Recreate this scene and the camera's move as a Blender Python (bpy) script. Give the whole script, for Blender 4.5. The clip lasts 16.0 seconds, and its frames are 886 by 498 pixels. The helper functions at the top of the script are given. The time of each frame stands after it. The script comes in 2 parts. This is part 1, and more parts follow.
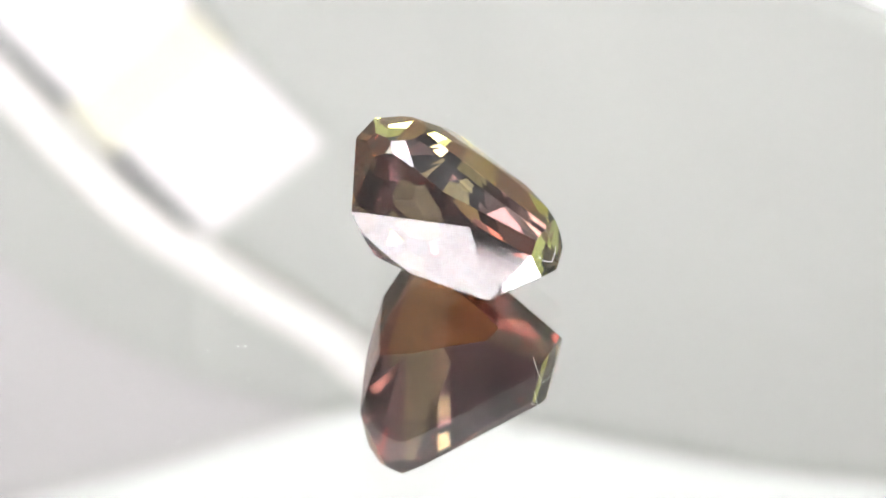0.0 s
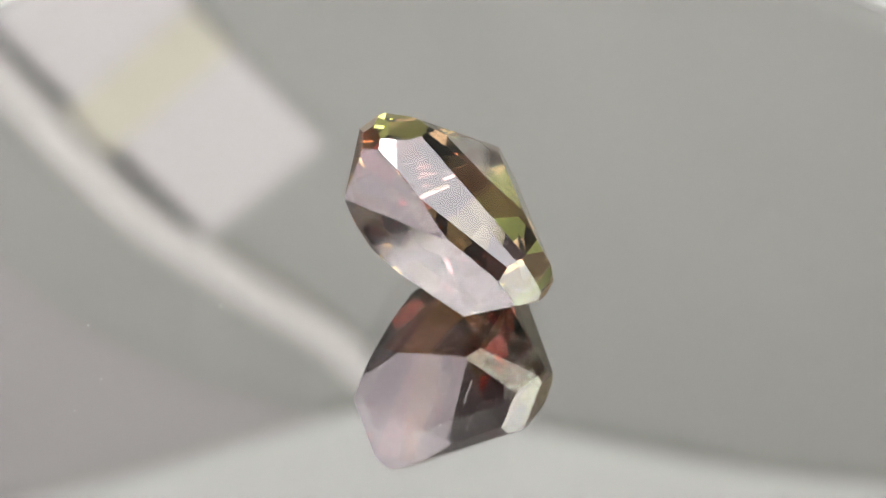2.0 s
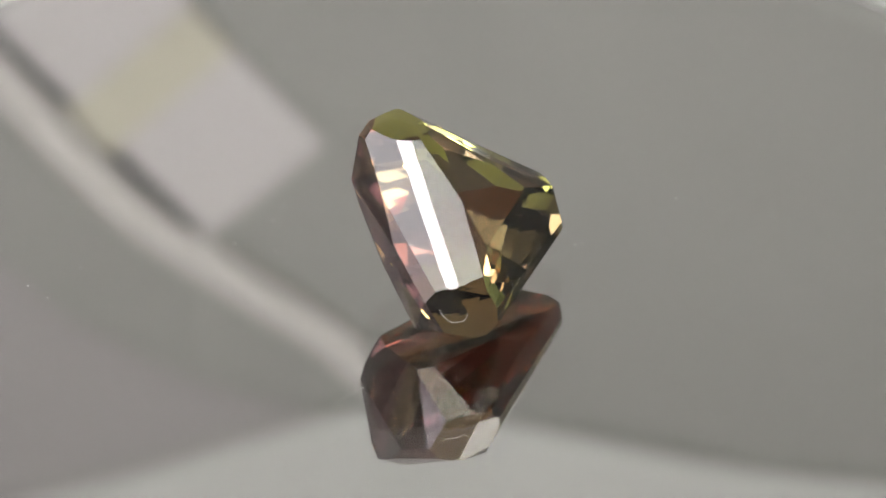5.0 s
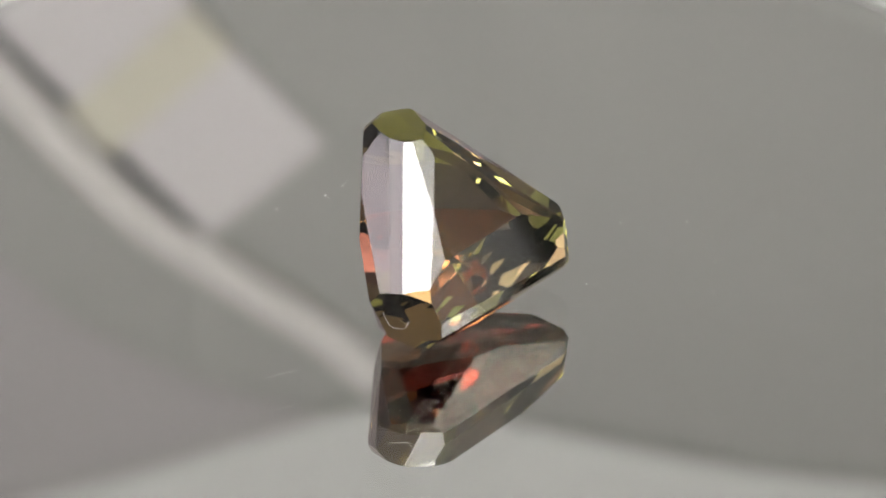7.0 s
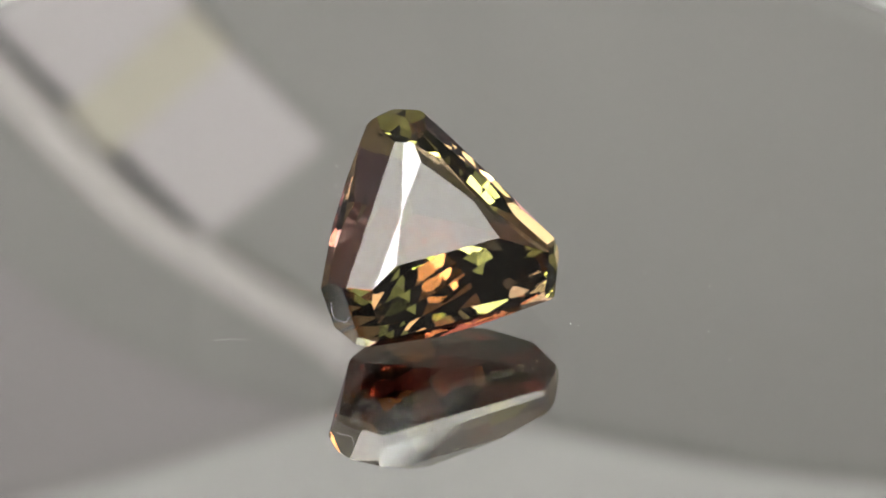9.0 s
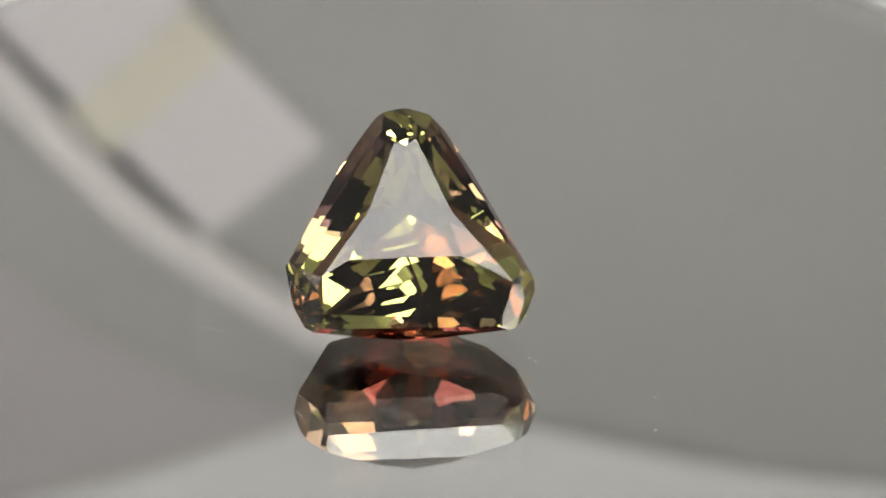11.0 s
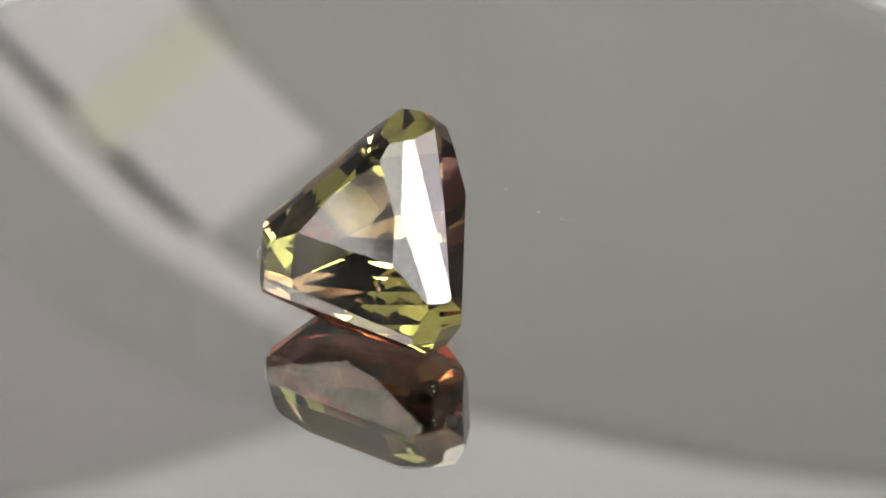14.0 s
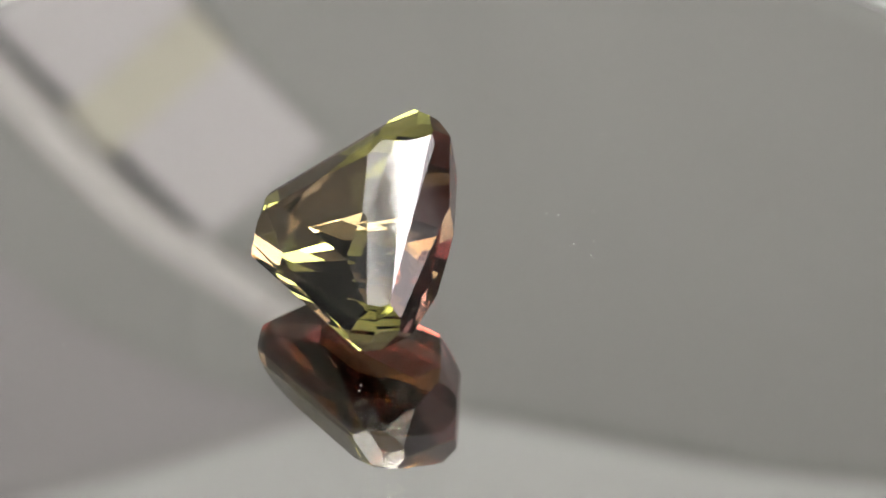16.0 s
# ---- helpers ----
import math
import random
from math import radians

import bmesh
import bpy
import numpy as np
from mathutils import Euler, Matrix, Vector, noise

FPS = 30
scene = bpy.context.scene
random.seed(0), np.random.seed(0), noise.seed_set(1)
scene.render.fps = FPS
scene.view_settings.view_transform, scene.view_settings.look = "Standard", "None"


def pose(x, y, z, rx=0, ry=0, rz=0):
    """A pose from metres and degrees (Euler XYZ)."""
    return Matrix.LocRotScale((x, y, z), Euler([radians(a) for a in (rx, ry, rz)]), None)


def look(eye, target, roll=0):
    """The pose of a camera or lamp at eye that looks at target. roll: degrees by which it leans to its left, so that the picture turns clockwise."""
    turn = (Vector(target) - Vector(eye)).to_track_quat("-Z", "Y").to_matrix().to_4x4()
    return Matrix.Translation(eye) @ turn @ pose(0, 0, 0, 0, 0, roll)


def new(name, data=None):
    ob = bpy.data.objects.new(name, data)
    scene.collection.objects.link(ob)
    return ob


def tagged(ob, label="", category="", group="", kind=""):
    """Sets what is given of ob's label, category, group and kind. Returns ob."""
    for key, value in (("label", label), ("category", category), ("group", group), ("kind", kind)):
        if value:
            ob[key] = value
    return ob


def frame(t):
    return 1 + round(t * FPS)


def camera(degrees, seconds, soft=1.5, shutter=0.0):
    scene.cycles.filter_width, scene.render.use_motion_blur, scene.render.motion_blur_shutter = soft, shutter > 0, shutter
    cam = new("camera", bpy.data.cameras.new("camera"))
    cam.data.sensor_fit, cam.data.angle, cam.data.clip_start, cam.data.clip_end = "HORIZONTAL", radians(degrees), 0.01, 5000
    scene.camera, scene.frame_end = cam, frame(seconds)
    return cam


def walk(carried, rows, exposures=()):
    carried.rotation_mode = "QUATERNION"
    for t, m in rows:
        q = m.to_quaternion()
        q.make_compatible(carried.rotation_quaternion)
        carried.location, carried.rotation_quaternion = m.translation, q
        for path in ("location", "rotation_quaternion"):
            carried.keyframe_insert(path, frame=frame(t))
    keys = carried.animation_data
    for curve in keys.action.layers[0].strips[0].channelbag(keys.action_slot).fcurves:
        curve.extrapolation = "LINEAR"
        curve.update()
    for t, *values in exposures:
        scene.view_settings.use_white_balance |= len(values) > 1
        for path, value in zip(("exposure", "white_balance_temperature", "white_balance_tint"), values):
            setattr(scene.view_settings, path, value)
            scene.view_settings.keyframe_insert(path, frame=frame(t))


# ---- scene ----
cam = camera(15.6225, 16.0, soft=1.6)
EYE = (0.001522, -0.111992, 0.079198)
AIM = (0.001522, -0.111992 + 0.0821906, 0.079198 - 0.0569624)
STAND = look(EYE, AIM, -1.4)
walk(cam, [(0.0, STAND), (16.0, STAND)],
     exposures=[(0.0, 1.42, 6200, 10), (0.5, 1.2, 6220, 10), (1.0, 0.93, 6260, 10), (1.5, 0.69, 6320, 10), (2.0, 0.45, 6400, 10), (2.5, 0.2, 6460, 10),
                (3.0, 0.0, 6500, 10), (16.0, 0.0, 6500, 10)])
cam.data.dof.use_dof = True
cam.data.dof.focus_distance = 0.1335
cam.data.dof.aperture_fstop = 80.0

TURN = 11.1479          # degrees a second, clockwise from above
FRONT = 10.75           # second at which the table faces the camera
U = 2.4e-5              # metres in one unit of the stone's plan

# ---- world and light ----
world = bpy.data.worlds.new("world")
scene.world = world
world.use_nodes = True
world.node_tree.nodes["Background"].inputs[0].default_value = (0.8, 0.85, 1.0, 1)
world.node_tree.nodes["Background"].inputs[1].default_value = 0.02


# ---- materials ----
def nodes_of(name):
    m = bpy.data.materials.new(name)
    m.use_nodes = True
    nt = m.node_tree
    return m, nt, nt.nodes["Principled BSDF"], nt.nodes["Material Output"]


def fabric(name, colour, scale=900.0, vary=0.06, rough=0.9, bump=0.15):
    """Matt woven cloth or card: thread relief and broad cloudiness."""
    m, nt, b, out = nodes_of(name)
    co = nt.nodes.new("ShaderNodeTexCoord")
    big = nt.nodes.new("ShaderNodeTexNoise")
    big.inputs["Scale"].default_value = 9.0
    fine = nt.nodes.new("ShaderNodeTexNoise")
    fine.inputs["Scale"].default_value = scale
    ramp = nt.nodes.new("ShaderNodeMix")
    ramp.data_type = "RGBA"
    ramp.inputs["A"].default_value = (*[c * (1 - vary) for c in colour], 1)
    ramp.inputs["B"].default_value = (*[min(1, c * (1 + vary)) for c in colour], 1)
    bp = nt.nodes.new("ShaderNodeBump")
    bp.inputs["Strength"].default_value = bump
    bp.inputs["Distance"].default_value = 0.0003
    for t in (big, fine):
        nt.links.new(co.outputs["Object"], t.inputs["Vector"])
    nt.links.new(big.outputs["Fac"], ramp.inputs["Factor"])
    nt.links.new(ramp.outputs["Result"], b.inputs["Base Color"])
    nt.links.new(fine.outputs["Fac"], bp.inputs["Height"])
    nt.links.new(bp.outputs["Normal"], b.inputs["Normal"])
    b.inputs["Roughness"].default_value = rough
    return m


def plain(name, colour, rough=0.5, metal=0.0):
    m, nt, b, out = nodes_of(name)
    b.inputs["Base Color"].default_value = (*colour, 1)
    b.inputs["Roughness"].default_value = rough
    b.inputs["Metallic"].default_value = metal
    return m


def glowing(name, colour, strength):
    m, nt, b, out = nodes_of(name)
    b.inputs["Base Color"].default_value = (0.8, 0.8, 0.8, 1)
    b.inputs["Emission Color"].default_value = (*colour, 1)
    b.inputs["Emission Strength"].default_value = strength
    return m


def stone(name, through_tint, inner_tint, ior=1.72):
    """Faceted transparent stone: light that passes a facet and light thrown back by it take tints of their own."""
    m = bpy.data.materials.new(name)
    m.use_nodes = True
    nt = m.node_tree
    nt.nodes.clear()
    out = nt.nodes.new("ShaderNodeOutputMaterial")
    fr = nt.nodes.new("ShaderNodeFresnel")
    fr.inputs["IOR"].default_value = ior
    re = nt.nodes.new("ShaderNodeBsdfRefraction")
    re.inputs["Color"].default_value = (*through_tint, 1)
    re.inputs["Roughness"].default_value = 0.0
    re.inputs["IOR"].default_value = ior
    gl = nt.nodes.new("ShaderNodeBsdfGlossy")
    gl.inputs["Color"].default_value = (*inner_tint, 1)
    gl.inputs["Roughness"].default_value = 0.0
    mx = nt.nodes.new("ShaderNodeMixShader")
    nt.links.new(fr.outputs[0], mx.inputs[0])
    nt.links.new(re.outputs[0], mx.inputs[1])
    nt.links.new(gl.outputs[0], mx.inputs[2])
    nt.links.new(mx.outputs[0], out.inputs["Surface"])
    return m


M_CROWN = stone("stone_crown", (0.83, 0.88, 0.50), (0.95, 0.94, 0.92))
M_CROWN_SIDE = stone("stone_crown_side", (0.58, 0.46, 0.45), (0.95, 0.91, 0.93))
M_GIRDLE = stone("stone_girdle", (0.40, 0.24, 0.21), (0.80, 0.73, 0.73))
M_PAV = stone("stone_pavilion_end", (0.32, 0.125, 0.095), (0.88, 0.87, 0.74))
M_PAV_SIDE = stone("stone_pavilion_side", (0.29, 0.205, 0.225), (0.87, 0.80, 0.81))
M_WALL = fabric("grey_tent_cloth", (0.245, 0.243, 0.230))
M_LEFT = fabric("pale_tent_cloth", (0.277, 0.261, 0.262))
M_CEIL = fabric("white_tent_cloth", (0.447, 0.447, 0.434))
M_SLEEVE = fabric("seam_sleeve_cloth", (0.455, 0.432, 0.42))
M_CARD = fabric("white_card", (0.435, 0.411, 0.415))
M_CREAM = fabric("cream_card", (0.425, 0.402, 0.338))
# shade colour of the strips along the card's edge
M_DARK = plain("shadow_line_dark", (0.05, 0.05, 0.05), 0.7)
M_TABLE = fabric("tabletop_laminate", (0.6, 0.6, 0.58), rough=0.5)
M_ROOM = fabric("unlit_room_dark", (0.12, 0.11, 0.10))
M_GLOW = glowing("lamp_diffuser", (1.0, 0.967, 0.935), 21.0)
M_SOFT = glowing("opal_sheet", (1.0, 0.985, 0.985), 4.8)
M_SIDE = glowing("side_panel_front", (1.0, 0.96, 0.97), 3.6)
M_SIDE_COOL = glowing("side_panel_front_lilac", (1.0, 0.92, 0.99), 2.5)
M_SILVER = plain("silvering", (0.86, 0.86, 0.85), 0.0, 1.0)
M_EDGE = plain("ground_glass_edge", (0.75, 0.78, 0.77), 0.35)
M_SPECK = plain("dust", (0.9, 0.9, 0.88), 0.8)
M_BODY = plain("turntable_body", (0.7, 0.7, 0.69), 0.4)

M_GLASS, nt_, b_, o_ = nodes_of("mirror_glass")
b_.inputs["Base Color"].default_value = (0.97, 0.985, 0.975, 1)
b_.inputs["Roughness"].default_value = 0.0
b_.inputs["IOR"].default_value = 1.5
b_.inputs["Transmission Weight"].default_value = 1.0


# ---- mesh helpers ----
def part(name, bm, material, parent=None, label="", smooth=False):
    me = bpy.data.meshes.new(name)
    bm.normal_update()
    bm.to_mesh(me)
    bm.free()
    me.materials.append(material)
    if smooth:
        for p in me.polygons:
            p.use_smooth = True
    ob = new(name, me)
    ob.parent = parent
    if label:
        tagged(ob, label)
    return ob


def box(size, at=(0, 0, 0), bevel=0.0, turn=None):
    bm = bmesh.new()
    bmesh.ops.create_cube(bm, size=1.0)
    bmesh.ops.scale(bm, vec=size, verts=bm.verts)
    if bevel:
        bmesh.ops.bevel(bm, geom=bm.edges[:], offset=bevel, segments=2, affect="EDGES", profile=0.5)
    if turn is not None:
        bmesh.ops.transform(bm, matrix=turn, verts=bm.verts)
    bmesh.ops.translate(bm, vec=at, verts=bm.verts)
    return bm


def prism(outline, y0, y1):
    """An upright sheet: an outline of (x, z) between two depths."""
    bm = bmesh.new()
    a = [bm.verts.new((x, y0, z)) for x, z in outline]
    b = [bm.verts.new((x, y1, z)) for x, z in outline]
    bm.faces.new(a)
    bm.faces.new(b[::-1])
    n = len(a)
    for i in range(n):
        bm.faces.new((a[i], b[i], b[(i + 1) % n], a[(i + 1) % n]))
    bmesh.ops.recalc_face_normals(bm, faces=bm.faces)
    return bm


def lathe(profile, seg=128, close=False):
    """A turned form from (radius, z) pairs."""
    bm = bmesh.new()
    rings = []
    for r, z in profile:
        rings.append([bm.verts.new((r * math.cos(2 * math.pi * i / seg), r * math.sin(2 * math.pi * i / seg), z)) for i in range(seg)]
                     if r > 0 else [bm.verts.new((0, 0, z))])
    for a, b in zip(rings, rings[1:]):
        for i in range(seg):
            j = (i + 1) % seg
            q = [a[i % len(a)], a[j % len(a)], b[j % len(b)], b[i % len(b)]]
            q = [v for k, v in enumerate(q) if v not in q[:k]]
            bm.faces.new(q)
    bmesh.ops.recalc_face_normals(bm, faces=bm.faces)
    return bm


# ---- the room and the light tent ----
tagged(part("wall_back", box((0.62, 0.004, 0.39), (0, 0.3022, 0.153)), M_WALL), "grey matt cloth back wall of a light tent", "wall", kind="structure")
tagged(part("wall_left", box((0.004, 0.56, 0.39), (-0.312, 0.02, 0.153)), M_WALL), "grey cloth side wall of a light tent", "wall", kind="structure")
tagged(part("wall_right", box((0.004, 0.56, 0.39), (0.312, 0.02, 0.153)), M_WALL), "grey cloth side wall of a light tent", "wall", kind="structure")
# front wall is unseen and added; its dark colour stands in for an unlit room
tagged(part("wall_front", box((0.62, 0.004, 0.39), (0, -0.262, 0.153)), M_ROOM), "unseen dark wall added behind the camera", "wall", kind="structure")
tagged(part("ceiling", box((0.62, 0.56, 0.004), (0, 0.02, 0.350)), M_CEIL), "white cloth roof of a light tent", "ceiling", kind="structure")
tagged(part("tabletop", box((0.62, 0.56, 0.02), (0, 0.02, -0.0402)), M_TABLE), "pale laminate tabletop under the turntable", "tabletop", kind="structure")


def panel_lamp(x, y, z, wide, deep):
    """A flat lamp hung under the roof above the camera: tray, rim and glowing diffuser."""
    root = new("panel_lamp")
    part("tray", box((wide + 0.008, deep + 0.008, 0.006), (x, y, z + 0.0055), 0.001), M_BODY, root, "white metal tray")
    for dx, dy, sx, sy in ((0, 1, wide + 0.008, 0.003), (0, -1, wide + 0.008, 0.003), (1, 0, 0.003, deep + 0.001), (-1, 0, 0.003, deep + 0.001)):
        part("rim", box((sx, sy, 0.004), (x + dx * (wide / 2 + 0.0024), y + dy * (deep / 2 + 0.0024), z), 0.0004), M_BODY, root)
    part("diffuser", box((wide, deep, 0.002), (x, y, z), 0.0004), M_GLOW, root, "glowing diffuser")
    for dx in (-1, 1):
        part("hanger", box((0.004, 0.004, 0.0055), (x + dx * wide * 0.4, y, z + 0.0112), 0.0005), M_BODY, root)
    return tagged(root, "flat white panel lamp glowing under the tent roof", "panel lamp")


panel_lamp(0.018, -0.150, 0.332, 0.186, 0.115)

# opal light sheet over the front half of the roof
tagged(part("light_sheet", box((0.61, 0.275, 0.0016), (0, -0.1195, 0.3470), 0.0004), M_SOFT), "softly glowing opal light sheet under the roof", "light sheet")


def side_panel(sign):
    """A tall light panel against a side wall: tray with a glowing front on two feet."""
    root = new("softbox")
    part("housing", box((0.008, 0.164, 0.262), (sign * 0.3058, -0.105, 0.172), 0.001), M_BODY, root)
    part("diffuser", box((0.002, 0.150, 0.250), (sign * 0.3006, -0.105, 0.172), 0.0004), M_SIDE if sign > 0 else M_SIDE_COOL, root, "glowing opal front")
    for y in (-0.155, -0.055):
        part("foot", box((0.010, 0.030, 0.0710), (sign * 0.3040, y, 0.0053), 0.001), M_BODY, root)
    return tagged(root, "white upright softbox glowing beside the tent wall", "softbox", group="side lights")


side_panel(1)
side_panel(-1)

# roof cloth hanging in front of the back wall, its lower hem sagging to a blunt point
hem = [(-0.30, 0.306), (-0.1095, 0.2620), (-0.0640, 0.2509), (-0.0465, 0.2459), (-0.0279, 0.2398), (-0.0157, 0.2356), (-0.0085, 0.2344), (-0.0013, 0.2352), (0.0113, 0.2382),
       (0.0238, 0.2418), (0.0406, 0.2466), (0.0577, 0.2504), (0.0726, 0.2531), (0.1129, 0.2595), (0.30, 0.285)]
tagged(part("roof_cloth", prism(hem + [(0.30, 0.345), (-0.30, 0.345)], 0.2988, 0.2993), M_CEIL),
       "white roof cloth of a light tent with a sagging hem", "tent cloth")


def tube(points, radius, seg=12):
    bm = bmesh.new()
    rings = []
    for i, p in enumerate(points):
        d = (points[min(i + 1, len(points) - 1)] - points[max(i - 1, 0)]).normalized()
        s = d.cross(Vector((0, 1, 0))).normalized()
        c = d.cross(s)
        rings.append([bm.verts.new(p + radius * (math.cos(2 * math.pi * k / seg) * s + math.sin(2 * math.pi * k / seg) * c)) for k in range(seg)])
    for a, b in zip(rings, rings[1:]):
        for k in range(seg):
            bm.faces.new((a[k], a[(k + 1) % seg], b[(k + 1) % seg], b[k]))
    bm.faces.new(rings[0])
    bm.faces.new(rings[-1])
    bmesh.ops.recalc_face_normals(bm, faces=bm.faces)
    return bm


def bow(points, n=40):
    """A smooth line through (x, z) points at one depth."""
    pts = [Vector(p) for p in points]
    out = []
    for i in range(len(pts) - 1):
        p0, p1, p2, p3 = pts[max(i - 1, 0)], pts[i], pts[i + 1], pts[min(i + 2, len(pts) - 1)]
        for k in range(n):
            t = k / n
            out.append(0.5 * ((2 * p1) + (p2 - p0) * t + (2 * p0 - 5 * p1 + 4 * p2 - p3) * t * t + (3 * p1 - p0 - 3 * p2 + p3) * t ** 3))
    out.append(pts[-1])
    return out


cloth = [(-0.30, 0.06), (-0.0981, 0.1775), (-0.0788, 0.1934), (-0.0670, 0.2053), (-0.0564, 0.2172), (-0.0451, 0.2248), (-0.0394, 0.2288), (-0.0276, 0.2334), (-0.0158, 0.2372),
         (-0.016, 0.25), (-0.30, 0.33)]
tagged(part("side_cloth", prism(cloth, 0.2996, 0.2999), M_LEFT), "pale cloth fold beside the arched pole", "tent cloth")
arch = bow([(-0.0806, 0.292, 0.1454), (-0.0710, 0.292, 0.1606), (-0.0631, 0.292, 0.1722), (-0.0558, 0.292, 0.1831), (-0.0466, 0.292, 0.1951), (-0.0363, 0.292, 0.2045),
            (-0.0264, 0.292, 0.2126), (-0.0179, 0.292, 0.2196), (-0.0106, 0.292, 0.2273), (-0.0085, 0.292, 0.2300)], 6)
ridge = tube(arch, 0.0036)
for v in ridge.verts:
    v.co.y = 0.2990 + (v.co.y - 0.292) * 0.45
tagged(part("arch_pole", ridge, M_SLEEVE, smooth=True), "cream cloth sleeve over the tent's arched pole", "tent pole")

# white reflector card behind the pole, with a cream strip and painted shadow lines
ax = Vector((-0.0160, 0, 0.1846))
along = (Vector((-0.0623, 0, 0.1644)) - Vector((-0.0345, 0, 0.2010))).normalized()
across = (Vector((-0.0345, 0, 0.2010)) - ax).normalized()
root = new("reflector_card")


def patch(a0, a1, c0, c1, y0, y1):
    pts = [ax + along * a + across * c for a, c in ((a0, c0), (a1, c0), (a1, c1), (a0, c1))]
    return prism([(p.x, p.z) for p in pts], y0, y1)


part("sheet", patch(0, 0.0495, 0, 0.0247, 0.2992, 0.2999), M_CARD, root)
part("strip", patch(0.0215, 0.031, 0.0, 0.0262, 0.2986, 0.2991), M_CREAM, root, "cream strip")
# dark strips stand in for the shadowed gaps between card and pole
part("shadow_strip", patch(0.002, 0.0212, 0.0249, 0.0266, 0.2984, 0.2994), M_DARK, root, "dark strip standing in for a shadowed gap")
part("shadow_strip", patch(0.0322, 0.0495, 0.0249, 0.0266, 0.2984, 0.2994), M_DARK, root, "dark strip standing in for a shadowed gap")
tagged(root, "white reflector card with a cream strip", "reflector card")

# ---- the turntable with its mirror ----
T_GLASS = 0.00175
R_MIRROR = 0.0337
table_base = new("turntable_base")
part("body", lathe([(0, -0.030), (0.028, -0.030), (0.030, -0.0285), (0.030, -0.010), (0.029, -0.009), (0, -0.009)]), M_BODY, table_base, smooth=False)
tagged(table_base, "pale plastic turntable base on the tabletop", "turntable")
mirror = new("round_mirror")
part("glass", lathe([(0, 0), (R_MIRROR - 0.0006, 0), (R_MIRROR - 0.0002, -0.0002)]), M_GLASS, mirror, "clear glass")
part("rim", lathe([(R_MIRROR - 0.0002, -0.0002), (R_MIRROR, -0.0005), (R_MIRROR, -T_GLASS + 0.0002), (R_MIRROR - 0.0003, -T_GLASS)]), M_EDGE, mirror, "ground glass edge")
part("silvering", lathe([(0, -T_GLASS), (R_MIRROR - 0.0003, -T_GLASS), (R_MIRROR - 0.0003, -T_GLASS - 0.0003), (0, -T_GLASS - 0.0003)]), M_SILVER, mirror, "silver backing")
part("tray", lathe([(0, -0.0089), (R_MIRROR - 0.001, -0.0089), (R_MIRROR - 0.001, -T_GLASS - 0.00035), (0, -T_GLASS - 0.00035)]), M_BODY, mirror)
tagged(mirror, "round glass mirror turning on a small turntable", "mirror")

# ---- the stone ----
# facets: (bearing round the stone, tilt towards the table, distance from the heart), degrees and units of U
FACETS = [(0, 90, 69.1), (270, 68, 76.8), (268.4, 50, 106.5), (90, 61.6, 132.6), (90, 42.5, 178.9)]
# long sides of the crown: four bands that steepen from the table to the girdle, the uppermost split at its waist
FACETS += [(142.0, 73.0, 91.8), (156.7, 73.0, 91.5), (150.0, 60.0, 104.0), (148.0, 48.0, 121.5), (146.9, 35.5, 139.0), (141.9, 31.1, 155.0),
           (38.3, 75.0, 84.8), (18.3, 75.0, 83.9), (30.0, 60.0, 97.0), (32.0, 48.0, 113.5), (31.5, 34.5, 131.5)]
for b in (90, 210, 330):
    FACETS += [(b - 15, 52.5, 149.2), (b + 15, 52.5, 149.2), (b, 54.5, 148.2)]
# girdle and the first facets under it
FACETS += [
    (268.7, 6.0, 147.0), (253.9, 22.4, 176.0), (281.1, 17.8, 170.0), (255.5, -25.8, 169.3), (290.1, -36.5, 159.1),
    (29.0, 12.0, 144.0), (43.6, 8.0, 179.4), (20.7, -22.8, 152.5), (41.6, -30.5, 168.3), (143.5, 4.3, 182.0),
    (150.0, 10.0, 172.5), (140.6, -30.4, 167.3), (154.0, -35.3, 166.5), (176.3, -31.0, 199.0), (148.7, -40.0, 159.5), (100.6, 1.6, 237.9), (71.4, 8.9, 223.6),
    (114.8, 2.0, 231.2), (83.2, -28.2, 219.6), (205.0, 35.0, 179.5), (196.0, 18.0, 203.0), (215.0, 24.0, 203.8), (186.2, 4.3, 223.5), (222.6, -31.5, 208.9),
    (321.0, 41.0, 168.5), (345.0, 28.0, 189.5), (335.0, 18.0, 206.0), (341.6, -25.4, 204.5),
]


def steps(b, t, h, columns, out):
    """Step-cut side of the pavilion: rows that steepen towards the girdle and flatten towards the tip, in bowed columns."""
    def at(w, inset):
        r = (h - math.sin(t) * w) / math.cos(t)
        return Vector((r * math.cos(b), r * math.sin(b), w)) - normal * inset

    b0, t0 = b, t
    b, t = radians(b), radians(t)
    normal = Vector((math.cos(t) * math.cos(b), math.cos(t) * math.sin(b), math.sin(t)))
    rows = [(0, at(-95, 0))]
    for sign, ends in ((1, (-84, -72, -62, -53, -45, -33)), (-1, (-107, -120, -133, -146, -160))):
        inset = 0
        for k, (w, v) in enumerate(zip(ends, ends[1:])):
            slope = radians(2.2 * (k + 1))
            rows.append((sign * 2.2 * (k + 1), at((w + v) / 2, inset + slope * abs(v - w) / 2)))
            inset += slope * abs(v - w)
    found = []
    for turn, point in rows:
        for d, bow in columns:
            fb, ft = radians(b0 + d), radians(t0 + turn)
            n = Vector((math.cos(ft) * math.cos(fb), math.cos(ft) * math.sin(fb), math.sin(ft)))
            found.append((b0 + d, t0 + turn, n.dot(point) + bow + out))
    return found


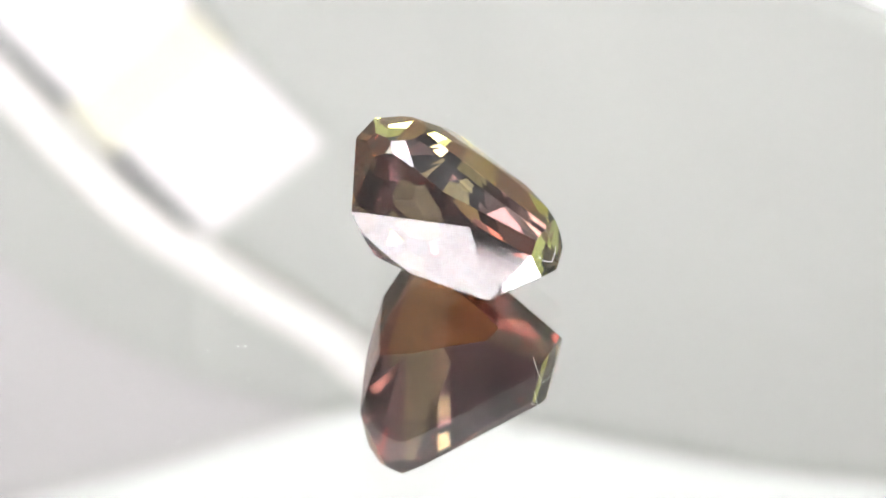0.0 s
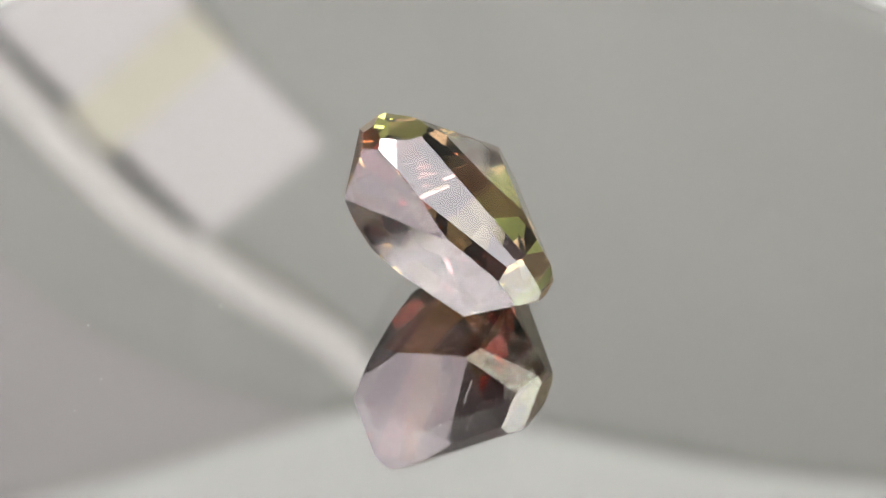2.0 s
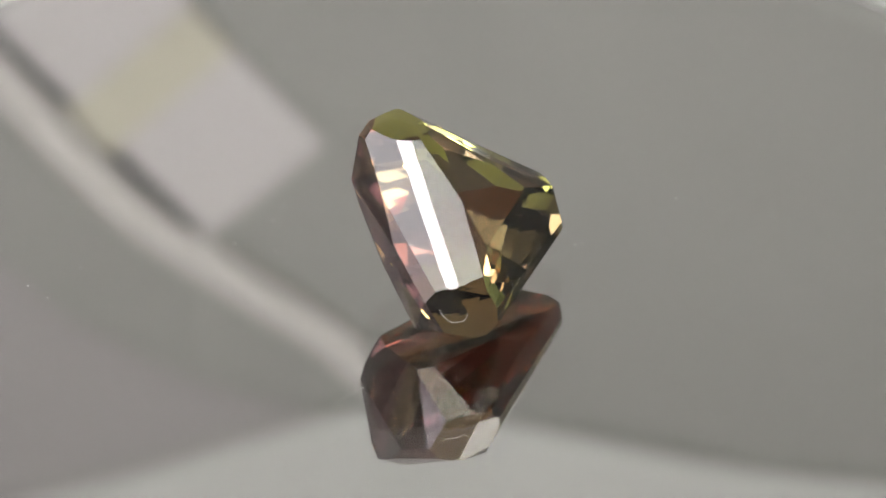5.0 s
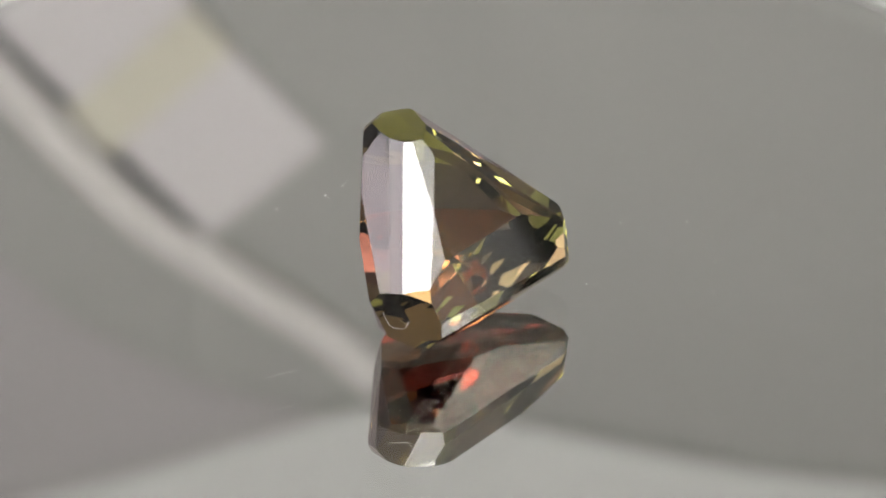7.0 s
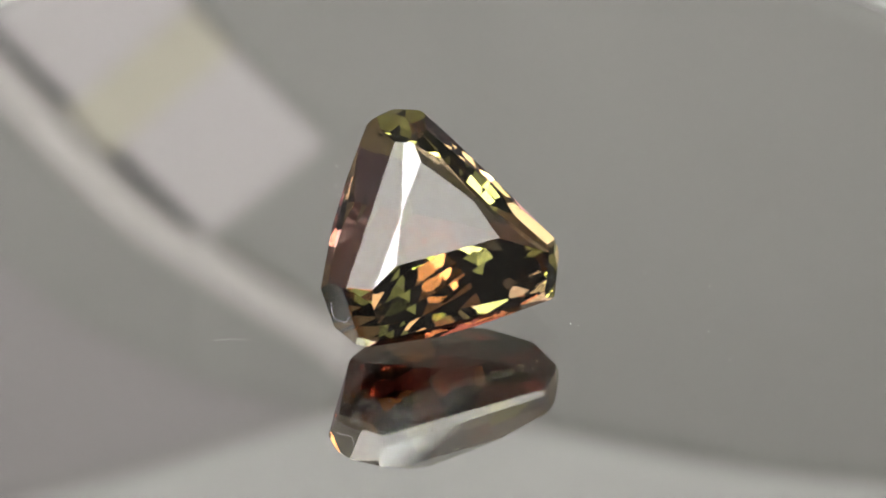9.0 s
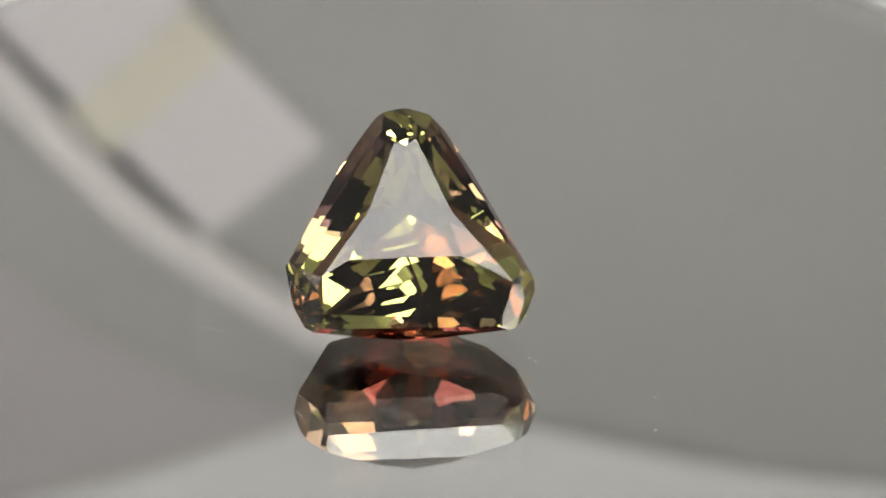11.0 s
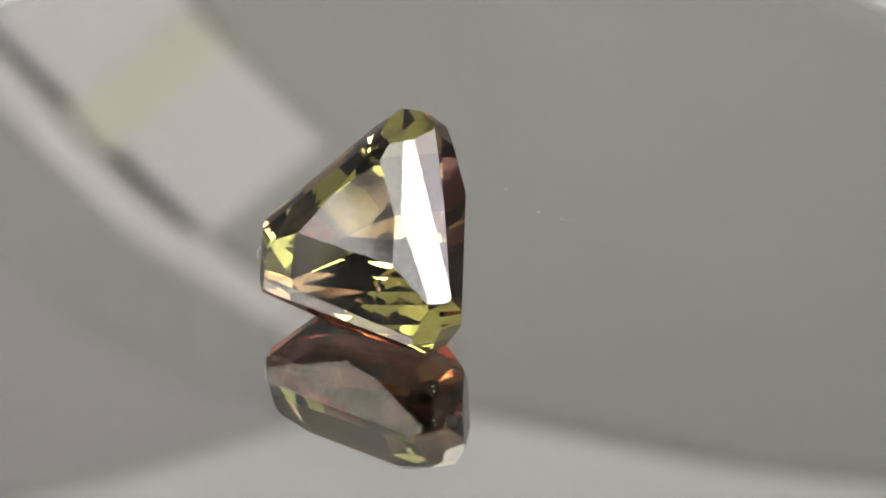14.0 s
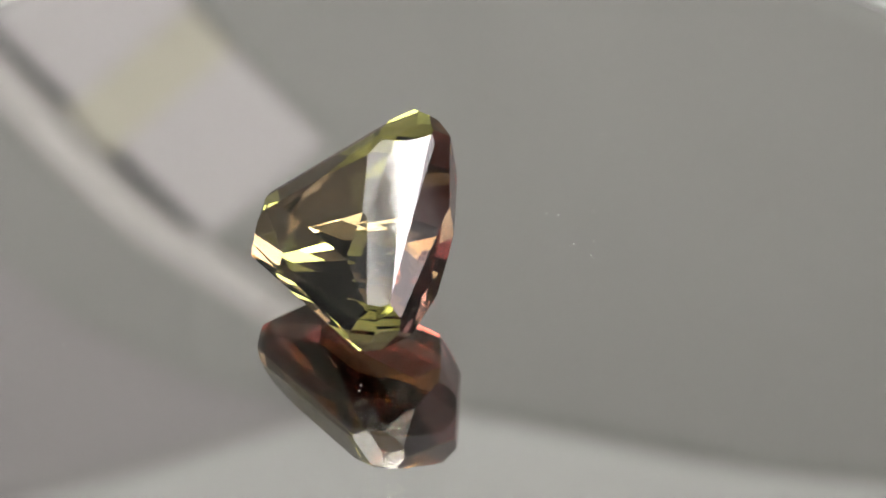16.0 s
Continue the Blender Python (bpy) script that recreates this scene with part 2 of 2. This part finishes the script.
FACETS += steps(285.58, -56.94, 132.54, ((-2.6, 0), (2.6, 0)), 2.0)
FACETS += steps(28.19, -47.69, 154.97, ((-7.8, 5), (-2.6, 0), (2.6, 0), (7.8, 5)), 12.0)
FACETS += steps(145.42, -51.45, 171.00, ((-7.8, 5), (-2.6, 0), (2.6, 0), (7.8, 5)), 12.0)
LEAN, SIDE, FORE, RISE, SPIN = (45.02, 11.8, 116.1, 155.9, -0.329)


def cut(facets):
    """Cuts a stone by its facet planes; gives (tilt, bearing, corner list) for each facet."""
    nrm, dist = [], []
    for b, t, h in facets:
        b, t = radians(b), radians(t)
        nrm.append((math.cos(t) * math.cos(b), math.cos(t) * math.sin(b), math.sin(t)))
        dist.append(h)
    nrm, dist = np.array(nrm), np.array(dist)
    out = []
    for i in range(len(facets)):
        n = Vector(nrm[i])
        a = n.orthogonal().normalized()
        c = n.cross(a)
        poly = [n * dist[i] + a * (sx * 900) + c * (sy * 900) for sx, sy in ((-1, -1), (1, -1), (1, 1), (-1, 1))]
        for j in range(len(facets)):
            if j == i or not poly:
                continue
            m, h, keep = Vector(nrm[j]), dist[j], []
            for p, q in zip(poly, poly[1:] + poly[:1]):
                dp, dq = m.dot(p) - h, m.dot(q) - h
                if dp <= 0:
                    keep.append(p)
                if (dp < 0 < dq) or (dq < 0 < dp):
                    keep.append(p + (q - p) * (dp / (dp - dq)))
            poly = keep
        if len(poly) > 2 and sum((q - poly[0]).cross(r - poly[0]).length for q, r in zip(poly[1:], poly[2:])) > 2:
            out.append((facets[i][1], facets[i][0], poly))
    return out


def to_plate(p):
    """From the stone's own axes (side, up along the table, out of the table) to the plate, in metres."""
    a = radians(LEAN)
    x, f, z = p.x + SIDE, FORE - p.y * math.sin(a) + p.z * math.cos(a), RISE + p.y * math.cos(a) + p.z * math.sin(a)
    s = radians(-TURN * SPIN)
    x, y = x * math.cos(s) + f * math.sin(s), x * math.sin(s) - f * math.cos(s)
    return Vector((x * U, y * U, z * U))


gem = new("gemstone")
cuts = [(k, b, [to_plate(p) for p in poly]) for k, b, poly in cut(FACETS)]
low = min(p.z for k, b, pts in cuts for p in pts)
for tilt, bearing, pts in cuts:
    kind = "table" if tilt > 85 else "crown_facet" if tilt > 14 else "girdle_facet" if tilt > -9 else "pavilion_facet"
    bm = bmesh.new()
    bm.faces.new([bm.verts.new((p.x, p.y, p.z - low + 1.2e-5)) for p in pts])
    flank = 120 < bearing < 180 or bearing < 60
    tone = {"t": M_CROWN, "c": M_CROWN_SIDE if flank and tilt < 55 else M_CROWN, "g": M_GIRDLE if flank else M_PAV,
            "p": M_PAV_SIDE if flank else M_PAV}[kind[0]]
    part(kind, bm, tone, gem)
tagged(gem, "faceted triangular yellow-green and reddish-brown gemstone lying on a mirror", "gemstone")


def thread(points, radius, seg=6):
    return tube([Vector(p) for p in points], radius, seg)


lift = Vector((0, 0, 1.2e-5 - low))
lint = [(-212.3, -52.4, -16), (-214.1, -64.7, -19), (-216.2, -81.5, -12.7), (-203.3, -93.9, -2.6), (-199.3, -89.2, 11.9)]
hair = part("lint_fibre", thread(bow([to_plate(Vector(p)) + lift for p in lint], 6), 0.2 * U), M_SPECK, smooth=True)
tagged(hair, "fine pale curled lint fibre clinging to the gemstone", "lint")
strand = part("lint_fibre", thread(bow([(-0.00894, -0.00108, 2e-5), (-0.0083, -0.00127, 5e-5), (-0.0075, -0.00160, 2e-5)], 6), 2.6e-6), M_SPECK, smooth=True)
tagged(strand, "fine pale straight lint fibre lying on the mirror", "lint")

# dust on the mirror, places in millimetres
SPECKS = [(-0.92, 7.69), (-7.24, 13.46), (2.82, 7.48), (-0.91, 13.62), (1.73, 7.14), (-0.50, 8.05), (1.72, 7.35), (-6.69, 14.48), (0.06, 9.52), (11.66, -5.19), (10.31, -10.22),
          (3.28, 7.61), (-4.75, 13.30), (10.32, -8.11), (5.23, -5.48), (-6.81, 14.66), (9.53, -3.25), (11.53, -1.82), (5.47, -5.71), (-4.04, -14.29), (-10.10, 0.08), (3.02, 7.46)]
bm = bmesh.new()
rng = random.Random(4)
for i, (x, y) in enumerate(SPECKS):
    r = 3.1e-5 if i in (1, 5, 6) else rng.uniform(1.5e-5, 2.6e-5)
    m = Matrix.Translation((x * 1e-3, y * 1e-3, r * 0.7)) @ Matrix.Diagonal((r * rng.uniform(0.7, 1.4), r * rng.uniform(0.7, 1.3), r * 0.8, 1))
    bmesh.ops.create_icosphere(bm, subdivisions=1, radius=1.0, matrix=m)
dust = tagged(part("dust", bm, M_SPECK), "scattered white dust specks lying on the mirror", "dust", kind="stuff")


def motions():
    times = [0.0, 0.1] + [0.5 * k for k in range(1, 32)] + [15.9, 16.0]
    for thing in (mirror, gem, hair, strand, dust):
        walk(thing, [(t, pose(0, 0, 0, 0, 0, -TURN * (t - FRONT))) for t in times])


motions()
